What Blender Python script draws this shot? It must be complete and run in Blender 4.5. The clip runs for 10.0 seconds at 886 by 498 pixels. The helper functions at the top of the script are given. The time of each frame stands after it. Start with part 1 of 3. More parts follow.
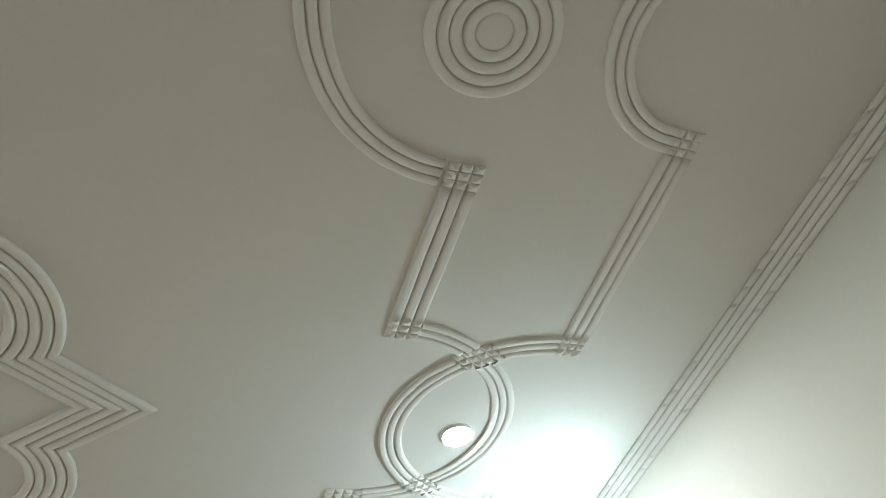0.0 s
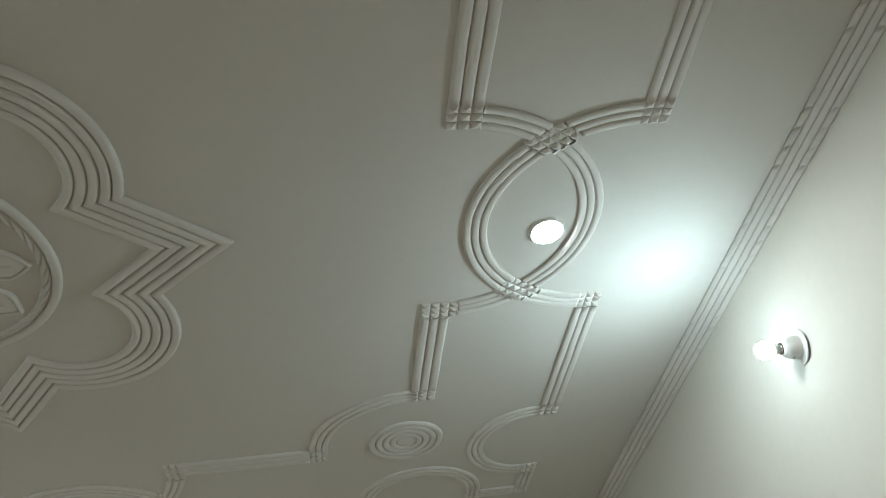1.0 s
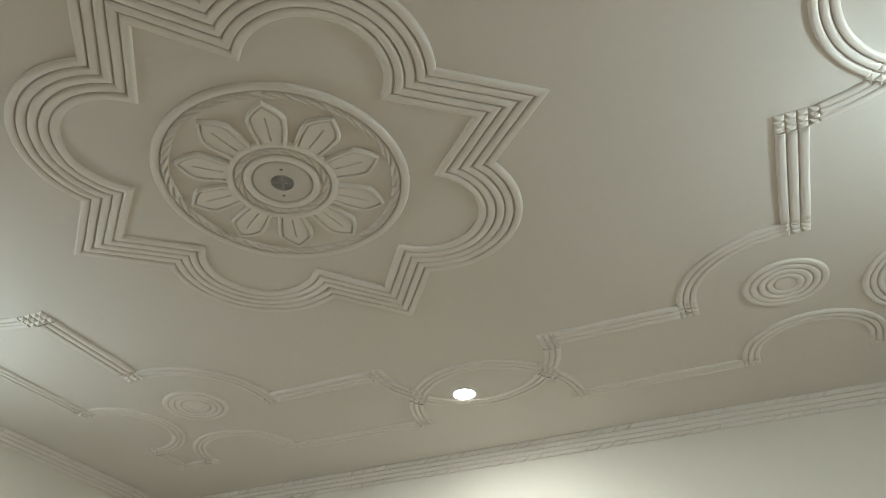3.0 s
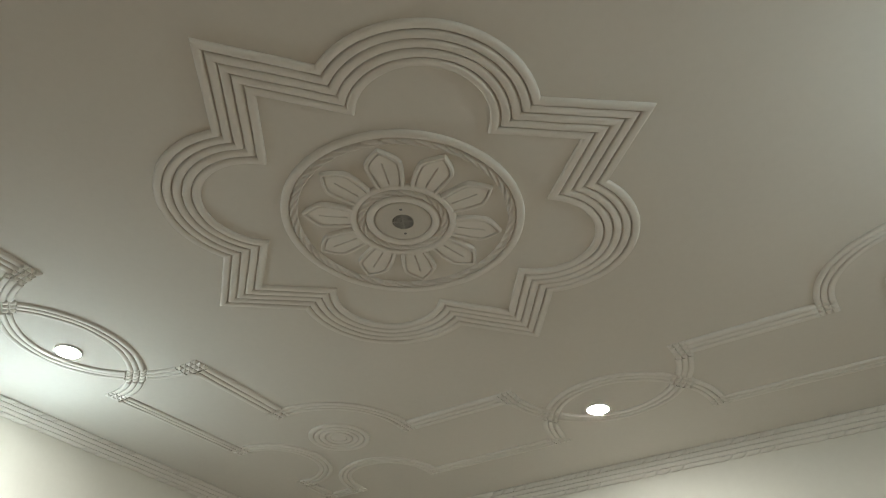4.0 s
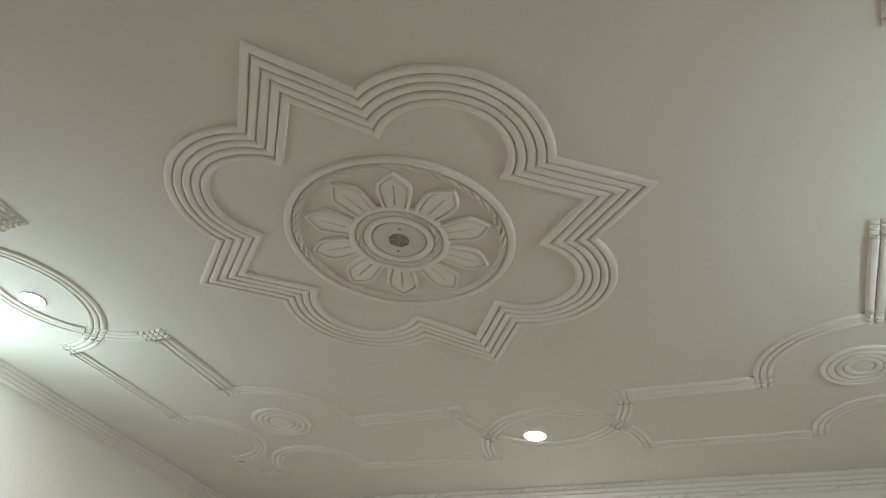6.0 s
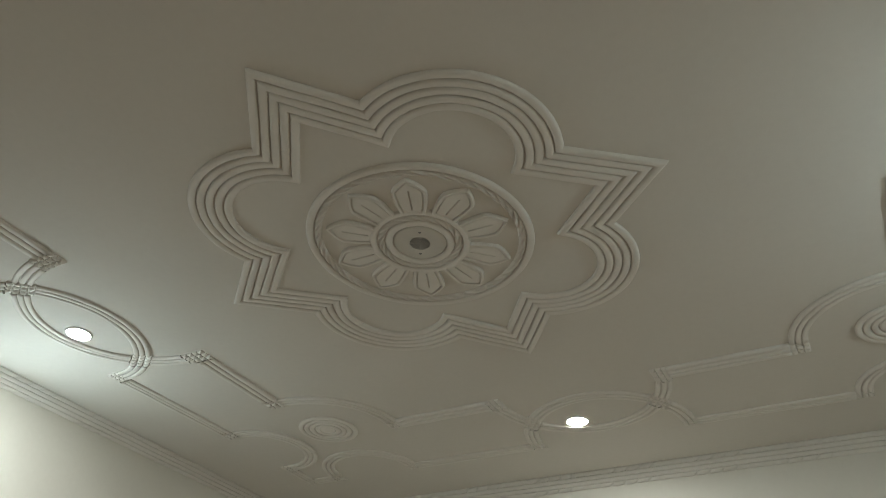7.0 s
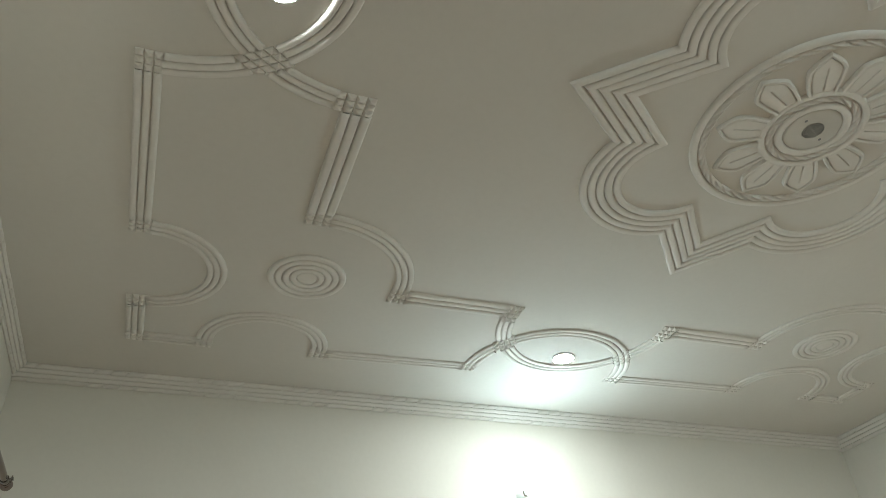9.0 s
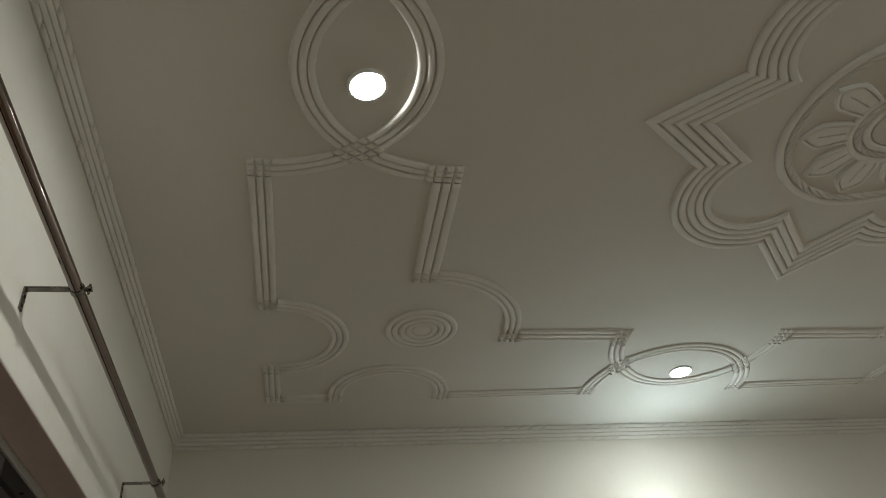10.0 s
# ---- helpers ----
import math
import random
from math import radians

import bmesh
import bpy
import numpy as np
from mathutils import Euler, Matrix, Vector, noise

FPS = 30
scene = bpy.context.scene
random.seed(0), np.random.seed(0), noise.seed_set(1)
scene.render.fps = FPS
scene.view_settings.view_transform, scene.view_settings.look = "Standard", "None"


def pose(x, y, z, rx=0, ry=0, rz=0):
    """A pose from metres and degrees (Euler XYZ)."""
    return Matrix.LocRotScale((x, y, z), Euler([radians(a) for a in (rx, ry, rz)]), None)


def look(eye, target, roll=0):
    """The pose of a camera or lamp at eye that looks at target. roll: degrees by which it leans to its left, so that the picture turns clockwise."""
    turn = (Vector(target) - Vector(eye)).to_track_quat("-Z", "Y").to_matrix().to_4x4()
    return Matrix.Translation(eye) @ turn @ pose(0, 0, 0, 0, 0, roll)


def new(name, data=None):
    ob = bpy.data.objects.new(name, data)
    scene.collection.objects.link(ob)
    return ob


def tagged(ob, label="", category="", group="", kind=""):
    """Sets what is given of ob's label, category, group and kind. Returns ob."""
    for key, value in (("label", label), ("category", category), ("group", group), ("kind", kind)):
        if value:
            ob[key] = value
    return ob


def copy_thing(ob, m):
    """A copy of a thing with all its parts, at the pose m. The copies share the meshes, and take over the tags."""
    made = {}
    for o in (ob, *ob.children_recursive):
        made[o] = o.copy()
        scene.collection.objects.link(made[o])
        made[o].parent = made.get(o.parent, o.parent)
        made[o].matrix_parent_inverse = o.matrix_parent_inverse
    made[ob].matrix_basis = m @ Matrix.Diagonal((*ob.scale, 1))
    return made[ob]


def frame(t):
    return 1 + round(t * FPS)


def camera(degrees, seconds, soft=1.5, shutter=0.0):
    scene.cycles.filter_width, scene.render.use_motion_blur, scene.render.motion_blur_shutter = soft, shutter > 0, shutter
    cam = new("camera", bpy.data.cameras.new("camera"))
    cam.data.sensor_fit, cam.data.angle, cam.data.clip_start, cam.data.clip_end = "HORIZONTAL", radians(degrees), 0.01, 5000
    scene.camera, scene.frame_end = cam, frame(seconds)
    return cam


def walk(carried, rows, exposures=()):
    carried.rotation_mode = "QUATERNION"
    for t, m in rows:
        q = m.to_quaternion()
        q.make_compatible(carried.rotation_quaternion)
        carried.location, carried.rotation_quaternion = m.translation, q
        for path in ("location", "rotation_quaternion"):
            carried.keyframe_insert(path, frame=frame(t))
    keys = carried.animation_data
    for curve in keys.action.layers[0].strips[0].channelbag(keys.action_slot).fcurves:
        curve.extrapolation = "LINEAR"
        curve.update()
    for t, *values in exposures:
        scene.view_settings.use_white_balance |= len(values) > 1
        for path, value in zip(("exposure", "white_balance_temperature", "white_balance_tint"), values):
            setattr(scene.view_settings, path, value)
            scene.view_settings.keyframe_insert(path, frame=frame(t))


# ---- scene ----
cam = camera(61.24, 10.0, soft=0.6)
PATH = [
    (0, (0.864, -1.798, 1.540), (1.482, -0.682, 3.080), -14.9),
    (0.2, (0.891, -1.747, 1.524), (1.421, -0.490, 2.986), -13.6),
    (0.5, (0.923, -1.660, 1.527), (1.371, -0.356, 2.976), -13.9),
    (1, (1.046, -1.567, 1.517), (1.386, -0.117, 2.852), -12.3),
    (1.5, (1.182, -1.519, 1.479), (1.341, 0.054, 2.704), -9.9),
    (2, (1.195, -1.428, 1.471), (1.245, 0.180, 2.660), -8.8),
    (2.5, (1.089, -1.359, 1.463), (0.935, 0.252, 2.638), -6.1),
    (2.8, (1.052, -1.348, 1.443), (0.631, 0.191, 2.650), -2.8),
    (3, (1.070, -1.367, 1.448), (0.468, 0.104, 2.662), -0.6),
    (3.2, (1.051, -1.380, 1.442), (0.401, 0.054, 2.674), -1.0),
    (4.3, (1.091, -1.484, 1.447), (0.182, -0.216, 2.699), 2.1),
    (4.5, (1.074, -1.521, 1.461), (0.167, -0.263, 2.724), 3.3),
    (5, (1.017, -1.637, 1.467), (0.147, -0.342, 2.719), 6.5),
    (5.2, (0.999, -1.659, 1.449), (0.174, -0.321, 2.685), 7.8),
    (6.3, (0.999, -1.700, 1.470), (0.297, -0.284, 2.695), 6.4),
    (6.5, (1.018, -1.709, 1.466), (0.307, -0.294, 2.688), 5.9),
    (7, (1.067, -1.711, 1.450), (0.262, -0.335, 2.658), 3.3),
    (7.5, (1.101, -1.731, 1.439), (0.118, -0.465, 2.635), 2.2),
    (8, (1.094, -1.766, 1.414), (-0.051, -0.637, 2.603), 0.4),
    (8.5, (1.126, -1.773, 1.381), (-0.174, -0.793, 2.544), -1.3),
    (9, (1.178, -1.813, 1.365), (-0.328, -1.195, 2.527), -4.4),
    (9.2, (1.192, -1.826, 1.365), (-0.364, -1.309, 2.514), -5.6),
    (9.5, (1.234, -1.831, 1.363), (-0.342, -1.408, 2.519), -6.4),
    (10, (1.384, -1.856, 1.389), (-0.173, -1.506, 2.595), -6.6),
]
# the clip's own brightening and darkening: seconds, stops, kelvin, tint
EXPOSURES = [
    (0.0, 1.49, 5790, 6), (0.2, 1.08, 5790, 6), (0.5, 1.06, 5790, 6), (1.0, 0.87, 5840, 6), (1.5, 0.74, 6090, 8), (2.0, 0.72, 6340, 10),
    (2.5, 0.94, 6530, 12), (2.8, 1.24, 6360, 11), (3.0, 1.48, 6210, 10), (4.5, 1.02, 6370, 10), (5.0, 1.16, 6260, 9), (6.5, 1.56, 6060, 8),
    (7.0, 0.85, 6250, 9), (7.5, 0.98, 6160, 8), (8.0, 1.19, 6060, 8), (8.5, 1.34, 6010, 7), (9.0, 1.48, 5960, 6), (9.2, 1.50, 5960, 6), (9.5, 1.01, 6060, 6), (10.0, 0.60, 6320, 10),
]
walk(cam, [(t, look(eye, target, roll)) for t, eye, target, roll in PATH], EXPOSURES)

# ---- light of the place: a closed room at night, lit by its own lamps ----
world = bpy.data.worlds.new("night")
world.use_nodes = True
world.node_tree.nodes["Background"].inputs[0].default_value = (0.012, 0.014, 0.02, 1)
world.node_tree.nodes["Background"].inputs[1].default_value = 0.3
scene.world = world
BULB_POWER = 860.0
BULB_SHOULDER = 55.0
BULB_COLLAR = 9.0
DOWNLIGHT_POWER = 265.0
COOL_WHITE = (0.85, 1.0, 0.98)
NEUTRAL_WHITE = (0.97, 0.955, 0.87)

# ---- plan, in metres ----
H = 3.10                                  # ceiling
XA, XC, YB, YD = 2.534, -2.498, 2.490, -2.540   # wall faces
ROSE = (-0.086, 0.094)                    # middle of the ceiling rose
ROSE_TURN = (radians(-1.95), radians(-3.3))    # of its two axes, not quite square
# border per side: inner bar, outer bar, middle along the side, half lengths to the inner and outer bar ends
SIDES = {
    "A": dict(vin=1.456, vout=2.010, lean_in=-0.016, lean=-0.006, pout=0.0295, uc=0.049, short=-1, inner=0.950, outer=1.160, lamp=(1.780, 0.096)),
    "B": dict(vin=1.405, vout=1.962, uc=-0.010, inner=1.006, outer=1.210, lamp=(-0.097, 1.740)),
    "C": dict(vin=1.449, lean_in=0.004, vout=1.993, lean=0.042, oval=1.755, uc=0.000, inner=0.963, outer=1.190, lamp=(-1.812, 0.030)),
    "D": dict(vin=1.404, vout=2.022, uc=0.000, inner=1.004, outer=1.212, lamp=(-0.050, -1.701)),
}
PLACE = {"A": lambda u, v: (v, u), "B": lambda u, v: (-u, v), "C": lambda u, v: (-v, -u), "D": lambda u, v: (u, -v)}


# ---- materials ----
def nodes_of(name):
    m = bpy.data.materials.new(name)
    m.use_nodes = True
    t = m.node_tree
    return m, t, t.nodes["Principled BSDF"]


def paint(name, base, rough=0.55, mottle=0.05, grain=0.12, big=1.3, bump=0.1):
    """Brushed emulsion paint: broad unevenness, fine grain and roller relief."""
    m, t, b = nodes_of(name)
    n, l = t.nodes, t.links
    co = n.new("ShaderNodeTexCoord")
    wide = n.new("ShaderNodeTexNoise")
    wide.inputs["Scale"].default_value, wide.inputs["Detail"].default_value = big, 5
    fine = n.new("ShaderNodeTexNoise")
    fine.inputs["Scale"].default_value, fine.inputs["Detail"].default_value = 38, 6
    mix = n.new("ShaderNodeMix")
    mix.data_type = "RGBA"
    mix.inputs[6].default_value = (*[c * (1 - mottle * w) for c, w in zip(base, (1.0, 1.1, 1.5))], 1)
    mix.inputs[7].default_value = (*[min(1, c * (1 + mottle * 0.5)) for c in base], 1)
    mix2 = n.new("ShaderNodeMix")
    mix2.data_type, mix2.blend_type = "RGBA", "MULTIPLY"
    mix2.inputs[0].default_value = grain
    ramp = n.new("ShaderNodeValToRGB")
    ramp.color_ramp.elements[0].position, ramp.color_ramp.elements[0].color = 0.32, (0.72, 0.71, 0.68, 1)
    ramp.color_ramp.elements[1].position, ramp.color_ramp.elements[1].color = 0.62, (1, 1, 1, 1)
    l.new(co.outputs["Object"], wide.inputs["Vector"])
    l.new(co.outputs["Object"], fine.inputs["Vector"])
    l.new(wide.outputs["Fac"], mix.inputs[0])
    l.new(fine.outputs["Fac"], ramp.inputs[0])
    l.new(mix.outputs[2], mix2.inputs[6])
    l.new(ramp.outputs[0], mix2.inputs[7])
    l.new(mix2.outputs[2], b.inputs["Base Color"])
    rr = n.new("ShaderNodeMapRange")
    rr.inputs[3].default_value, rr.inputs[4].default_value = rough - 0.08, rough + 0.1
    l.new(wide.outputs["Fac"], rr.inputs[0])
    l.new(rr.outputs[0], b.inputs["Roughness"])
    relief = n.new("ShaderNodeTexNoise")
    relief.inputs["Scale"].default_value, relief.inputs["Detail"].default_value = 160, 3
    swell = n.new("ShaderNodeTexNoise")
    swell.inputs["Scale"].default_value, swell.inputs["Detail"].default_value = 9, 3
    add = n.new("ShaderNodeMath")
    add.operation = "MULTIPLY_ADD"
    add.inputs[1].default_value = 6.0
    l.new(co.outputs["Object"], relief.inputs["Vector"])
    l.new(co.outputs["Object"], swell.inputs["Vector"])
    l.new(swell.outputs["Fac"], add.inputs[0])
    l.new(relief.outputs["Fac"], add.inputs[2])
    bm_ = n.new("ShaderNodeBump")
    bm_.inputs["Strength"].default_value, bm_.inputs["Distance"].default_value = bump, 0.002
    l.new(add.outputs[0], bm_.inputs["Height"])
    l.new(bm_.outputs[0], b.inputs["Normal"])
    return m


def plain(name, base, rough=0.5, metal=0.0, scale=40, vary=0.12, bump=0.0):
    m, t, b = nodes_of(name)
    n, l = t.nodes, t.links
    co = n.new("ShaderNodeTexCoord")
    no = n.new("ShaderNodeTexNoise")
    no.inputs["Scale"].default_value, no.inputs["Detail"].default_value = scale, 5
    mix = n.new("ShaderNodeMix")
    mix.data_type = "RGBA"
    mix.inputs[6].default_value = (*[c * (1 - vary) for c in base], 1)
    mix.inputs[7].default_value = (*[min(1, c * (1 + vary)) for c in base], 1)
    l.new(co.outputs["Object"], no.inputs["Vector"])
    l.new(no.outputs["Fac"], mix.inputs[0])
    l.new(mix.outputs[2], b.inputs["Base Color"])
    rr = n.new("ShaderNodeMapRange")
    rr.inputs[3].default_value, rr.inputs[4].default_value = max(0.02, rough - 0.06), rough + 0.08
    l.new(no.outputs["Fac"], rr.inputs[0])
    l.new(rr.outputs[0], b.inputs["Roughness"])
    b.inputs["Metallic"].default_value = metal
    if bump:
        bb = n.new("ShaderNodeBump")
        bb.inputs["Strength"].default_value, bb.inputs["Distance"].default_value = bump, 0.002
        l.new(no.outputs["Fac"], bb.inputs["Height"])
        l.new(bb.outputs[0], b.inputs["Normal"])
    return m


def glowing(name, colour, power):
    m, t, b = nodes_of(name)
    b.inputs["Base Color"].default_value = (0.8, 0.8, 0.8, 1)
    b.inputs["Emission Color"].default_value = (*colour, 1)
    b.inputs["Emission Strength"].default_value = power
    return m


CEILING_PAINT = paint("ceiling_paint", (0.69, 0.675, 0.64), 0.85, 0.085, 0.06, 0.9, 0.12)
# lighter than the ceiling: part of the ribs' lit look is in this colour
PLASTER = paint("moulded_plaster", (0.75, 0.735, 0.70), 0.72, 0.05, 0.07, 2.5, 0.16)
WALL_PAINT = paint("wall_paint", (0.72, 0.71, 0.655), 0.88, 0.08, 0.06, 0.9, 0.14)
REVEAL_MAUVE = paint("reveal_mauve", (0.62, 0.53, 0.525), 0.6, 0.12, 0.2, 3.0, 0.2)
FLOOR_TILE = plain("floor_tile", (0.32, 0.215, 0.14), 0.3, 0, 6, 0.15)
WHITE_PLASTIC = plain("white_plastic", (0.78, 0.78, 0.75), 0.35, 0, 30, 0.04)
GREY_MARK = plain("grey_mark", (0.22, 0.23, 0.24), 0.5)
# dark brownish base carries the tone of the room reflected in the chrome
CHROME = plain("chrome_steel", (0.25, 0.205, 0.185), 0.04, 1.0, 25, 0.08)
BRACKET_STEEL = plain("bracket_steel", (0.20, 0.19, 0.175), 0.25, 1.0, 60, 0.15)
DARK = plain("flat_black", (0.005, 0.005, 0.005), 0.9)
COVER = plain("cover_plate_paint", (0.60, 0.585, 0.54), 0.45, 0, 30, 0.05)
WINDOW_METAL = plain("window_metal", (0.10, 0.09, 0.085), 0.45, 0.6, 40, 0.25)
WINDOW_EDGE = plain("window_bare_edge", (0.5, 0.49, 0.46), 0.4, 0.7, 40, 0.2)
BULB_GLOW = glowing("bulb_glow", COOL_WHITE, BULB_POWER)
SHOULDER_GLOW = glowing("bulb_shoulder_glow", COOL_WHITE, BULB_SHOULDER)
COLLAR_GLOW = glowing("bulb_collar_glow", COOL_WHITE, BULB_COLLAR)
LAMP_GLOW = glowing("downlight_glow", NEUTRAL_WHITE, DOWNLIGHT_POWER)
GLASS, _t, _b = nodes_of("window_glass")
_b.inputs["Transmission Weight"].default_value, _b.inputs["Roughness"].default_value = 1.0, 0.02


# ---- mesh helpers ----
def mesh(name, verts, faces, material, smooth=False):
    me = bpy.data.meshes.new(name)
    me.from_pydata(verts, [], faces)
    me.materials.append(material)
    if smooth:
        me.polygons.foreach_set("use_smooth", [True] * len(me.polygons))
    me.update()
    return me


def part(name, me, parent=None, label=""):
    ob = new(name, me)
    ob.parent = parent
    return tagged(ob, label) if label else ob


def thing(name, label, category, group="", kind="", me=None):
    return tagged(new(name, me), label, category, group, kind)


def box(x0, x1, y0, y1, z0, z1, bevel=0.0):
    bm = bmesh.new()
    bmesh.ops.create_cube(bm, size=1)
    for v in bm.verts:
        v.co = ((x0 + x1) / 2 + v.co.x * (x1 - x0), (y0 + y1) / 2 + v.co.y * (y1 - y0), (z0 + z1) / 2 + v.co.z * (z1 - z0))
    if bevel:
        bmesh.ops.bevel(bm, geom=bm.edges[:], offset=bevel, segments=2, affect="EDGES")
    return bm


def done(bm, name, material, smooth=False):
    me = bpy.data.meshes.new(name)
    bm.to_mesh(me)
    bm.free()
    me.materials.append(material)
    if smooth:
        me.polygons.foreach_set("use_smooth", [True] * len(me.polygons))
    return me


def joined(name, bms, material):
    out = bmesh.new()
    for b in bms:
        me = bpy.data.meshes.new("t")
        b.to_mesh(me)
        b.free()
        out.from_mesh(me)
        bpy.data.meshes.remove(me)
    return done(out, name, material)


def lathe(name, rings, material, m=Matrix(), segments=40, smooth=True):
    """Turned shape round the local z; rings of (radius, z). A ring given twice keeps a sharp edge."""
    verts, faces = [], []
    for r, z in rings:
        for k in range(segments):
            a = 2 * math.pi * k / segments
            verts.append(m @ Vector((r * math.cos(a), r * math.sin(a), z)))
    for j in range(len(rings) - 1):
        if rings[j] == rings[j + 1]:
            continue
        for k in range(segments):
            k2 = (k + 1) % segments
            faces.append((j * segments + k, j * segments + k2, (j + 1) * segments + k2, (j + 1) * segments + k))
    for j in (0, len(rings) - 1):
        if rings[j][0] > 1e-5:
            faces.append(tuple(range(j * segments, (j + 1) * segments)))
    return mesh(name, verts, faces, material, smooth)


def half_round(w, h, n=12):
    """Cross-section of one rib: (sideways, below the ceiling)."""
    side = w / 2 * 0.925
    out = [(-side, -0.002)]
    for k in range(n + 1):
        s = -math.cos(math.pi * k / n)
        out.append((s * side, h * (1 - abs(s) ** 3.4) ** 0.5))
    out.append((side, -0.002))
    return out


def waver(p, seed, size):
    return size * noise.noise(Vector((p[0] * 4.3 + seed, p[1] * 4.3 - seed, seed * 0.37)))


def sweep(name, path, section, material, closed=False, seed=0.0, shake=0.0022):
    """A rib run along a flat path on the ceiling, mitred at corners, hand-run and slightly uneven."""
    n = len(path)
    pts = [Vector(p) for p in path]
    rings, breaks = [], []
    for i, p in enumerate(pts):
        a = pts[i - 1] if (i or closed) else None
        b = pts[(i + 1) % n] if (i < n - 1 or closed) else None
        d1 = (p - a).normalized() if a is not None else (b - p).normalized()
        d2 = (b - p).normalized() if b is not None else d1
        n1, n2 = Vector((-d1.y, d1.x)), Vector((-d2.y, d2.x))
        mid = (n1 + n2)
        mid.normalize()
        reach = 1 / max(0.42, mid.dot(n1))
        sharp = d1.dot(d2) < 0.93
        off = waver(p, seed, shake)
        tall = 1 + waver(p * 2.0, seed + 5, 0.22)
        ring = [(p.x + mid.x * (s * reach + off), p.y + mid.y * (s * reach + off), H - d * (tall if d > 0 else 1)) for s, d in section]
        rings.append(ring)
        breaks.append(False)
        if sharp:
            rings.append(list(ring))
            breaks[-1] = True
            breaks.append(False)
    k = len(section)
    verts = [v for r in rings for v in r]
    faces = []
    m = len(rings)
    for i in range(m if closed else m - 1):
        if breaks[i]:
            continue
        j = (i + 1) % m
        for q in range(k - 1):
            faces.append((i * k + q, i * k + q + 1, j * k + q + 1, j * k + q))
    if not closed:
        faces.append(tuple(range(k)))
        faces.append(tuple(range((m - 1) * k, m * k)))
    return mesh(name, verts, faces, material, True)


def resample(path, step=0.03, closed=False):
    out = []
    n = len(path)
    for i in range(n if closed else n - 1):
        a, b = Vector(path[i]), Vector(path[(i + 1) % n])
        c = max(1, int((b - a).length / step))
        out += [tuple(a.lerp(b, k / c)) for k in range(c)]
    if not closed:
        out.append(tuple(path[-1]))
    return out


def shifted(path, d, closed=False):
    n, out = len(path), []
    for i in range(n):
        a = Vector(path[i - 1]) if (i or closed) else None
        p = Vector(path[i])
        b = Vector(path[(i + 1) % n]) if (i < n - 1 or closed) else None
        t = ((b if b is not None else p) - (a if a is not None else p)).normalized()
        out.append((p.x - t.y * d, p.y + t.x * d))
    return out


def ribs(parent, path, pitch, height, count=3, seed=0.0, name="rib"):
    for k in range(count):
        d = (k - (count - 1) / 2) * pitch
        part(name, sweep(name, shifted(path, d), half_round(pitch, height), PLASTER, seed=seed + k * 3.1), parent)


def teeth(parent, centre, e1, e2, n1, n2, height, seed=0.0):
    """A block of hand-cut studs where two runs of ribs cross: each a pillow with a small peak, slots between them."""
    e1, e2, c = Vector(e1), Vector(e2), Vector(centre)
    rings = ((0.92, -0.002), (0.92, 0.0), (0.82, 0.46), (0.56, 0.78), (0.26, 0.98))
    for i in range(n1):
        for j in range(n2):
            verts, faces = [], []
            p = c + e1 * (i - (n1 - 1) / 2) + e2 * (j - (n2 - 1) / 2)
            w = 1 + waver(p * 9, seed, 0.12)
            lean = Vector((waver(p * 31, seed, 0.0045), waver(p * 37, seed + 2, 0.0045)))
            for f, d in rings:
                for a, b in ((-1, -1), (1, -1), (1, 1), (-1, 1)):
                    v = p + e1 * (a * f / 2) + e2 * (b * f / 2) + lean * max(0.0, d)
                    verts.append((v.x, v.y, H - (d * height * w if d > 0 else d)))
            top = p + lean * 1.2
            verts.append((top.x, top.y, H - height * 1.06 * w))
            last = 4 * len(rings) - 4
            for lv in range(0, last, 4):
                for k in range(4):
                    k2 = (k + 1) % 4
                    faces.append((lv + k, lv + k2, lv + 4 + k2, lv + 4 + k))
            for k in range(4):
                faces.append((last + k, last + (k + 1) % 4, last + 4))
            part("stud", mesh("stud", verts, faces, PLASTER), parent)


# ---- the room ----
def structure(name, me, label, category):
    return tagged(new(name, me), label, category, kind="structure")


T = 0.28
structure("ceiling", done(box(XC - T, XA + T, YD - T, YB + T, H, H + 0.15), "ceiling", CEILING_PAINT), "matt off-white painted plaster ceiling", "ceiling")
structure("wall_east", done(box(XA, XA + T, YD - T, YB + T, 0, H), "wall_east", WALL_PAINT), "smooth cream-white painted wall with a bare bulb lamp", "wall")
structure("wall_north", done(box(XC, XA, YB, YB + T, 0, H), "wall_north", WALL_PAINT), "smooth cream-white painted plaster wall", "wall")
structure("wall_west", done(box(XC - T, XC, YD - T, YB + T, 0, H), "wall_west", WALL_PAINT), "smooth cream-white painted wall with a lamp and curtain rod", "wall")
WX0, WX1, WZ0, WZ1 = -2.15, 0.75, 0.95, 2.306
structure("wall_south", joined("wall_south", [
    box(XC, WX0, YD - T, YD, 0, H), box(WX1, XA, YD - T, YD, 0, H),
    box(WX0, WX1, YD - T, YD, WZ1, H), box(WX0, WX1, YD - T, YD, 0, WZ0)], WALL_PAINT), "cream-white painted wall with a wide window recess", "wall")
structure("floor", done(box(XC - T, XA + T, YD - T, YB + T, -0.1, 0.0), "floor", FLOOR_TILE), "polished brown tiled floor", "floor")

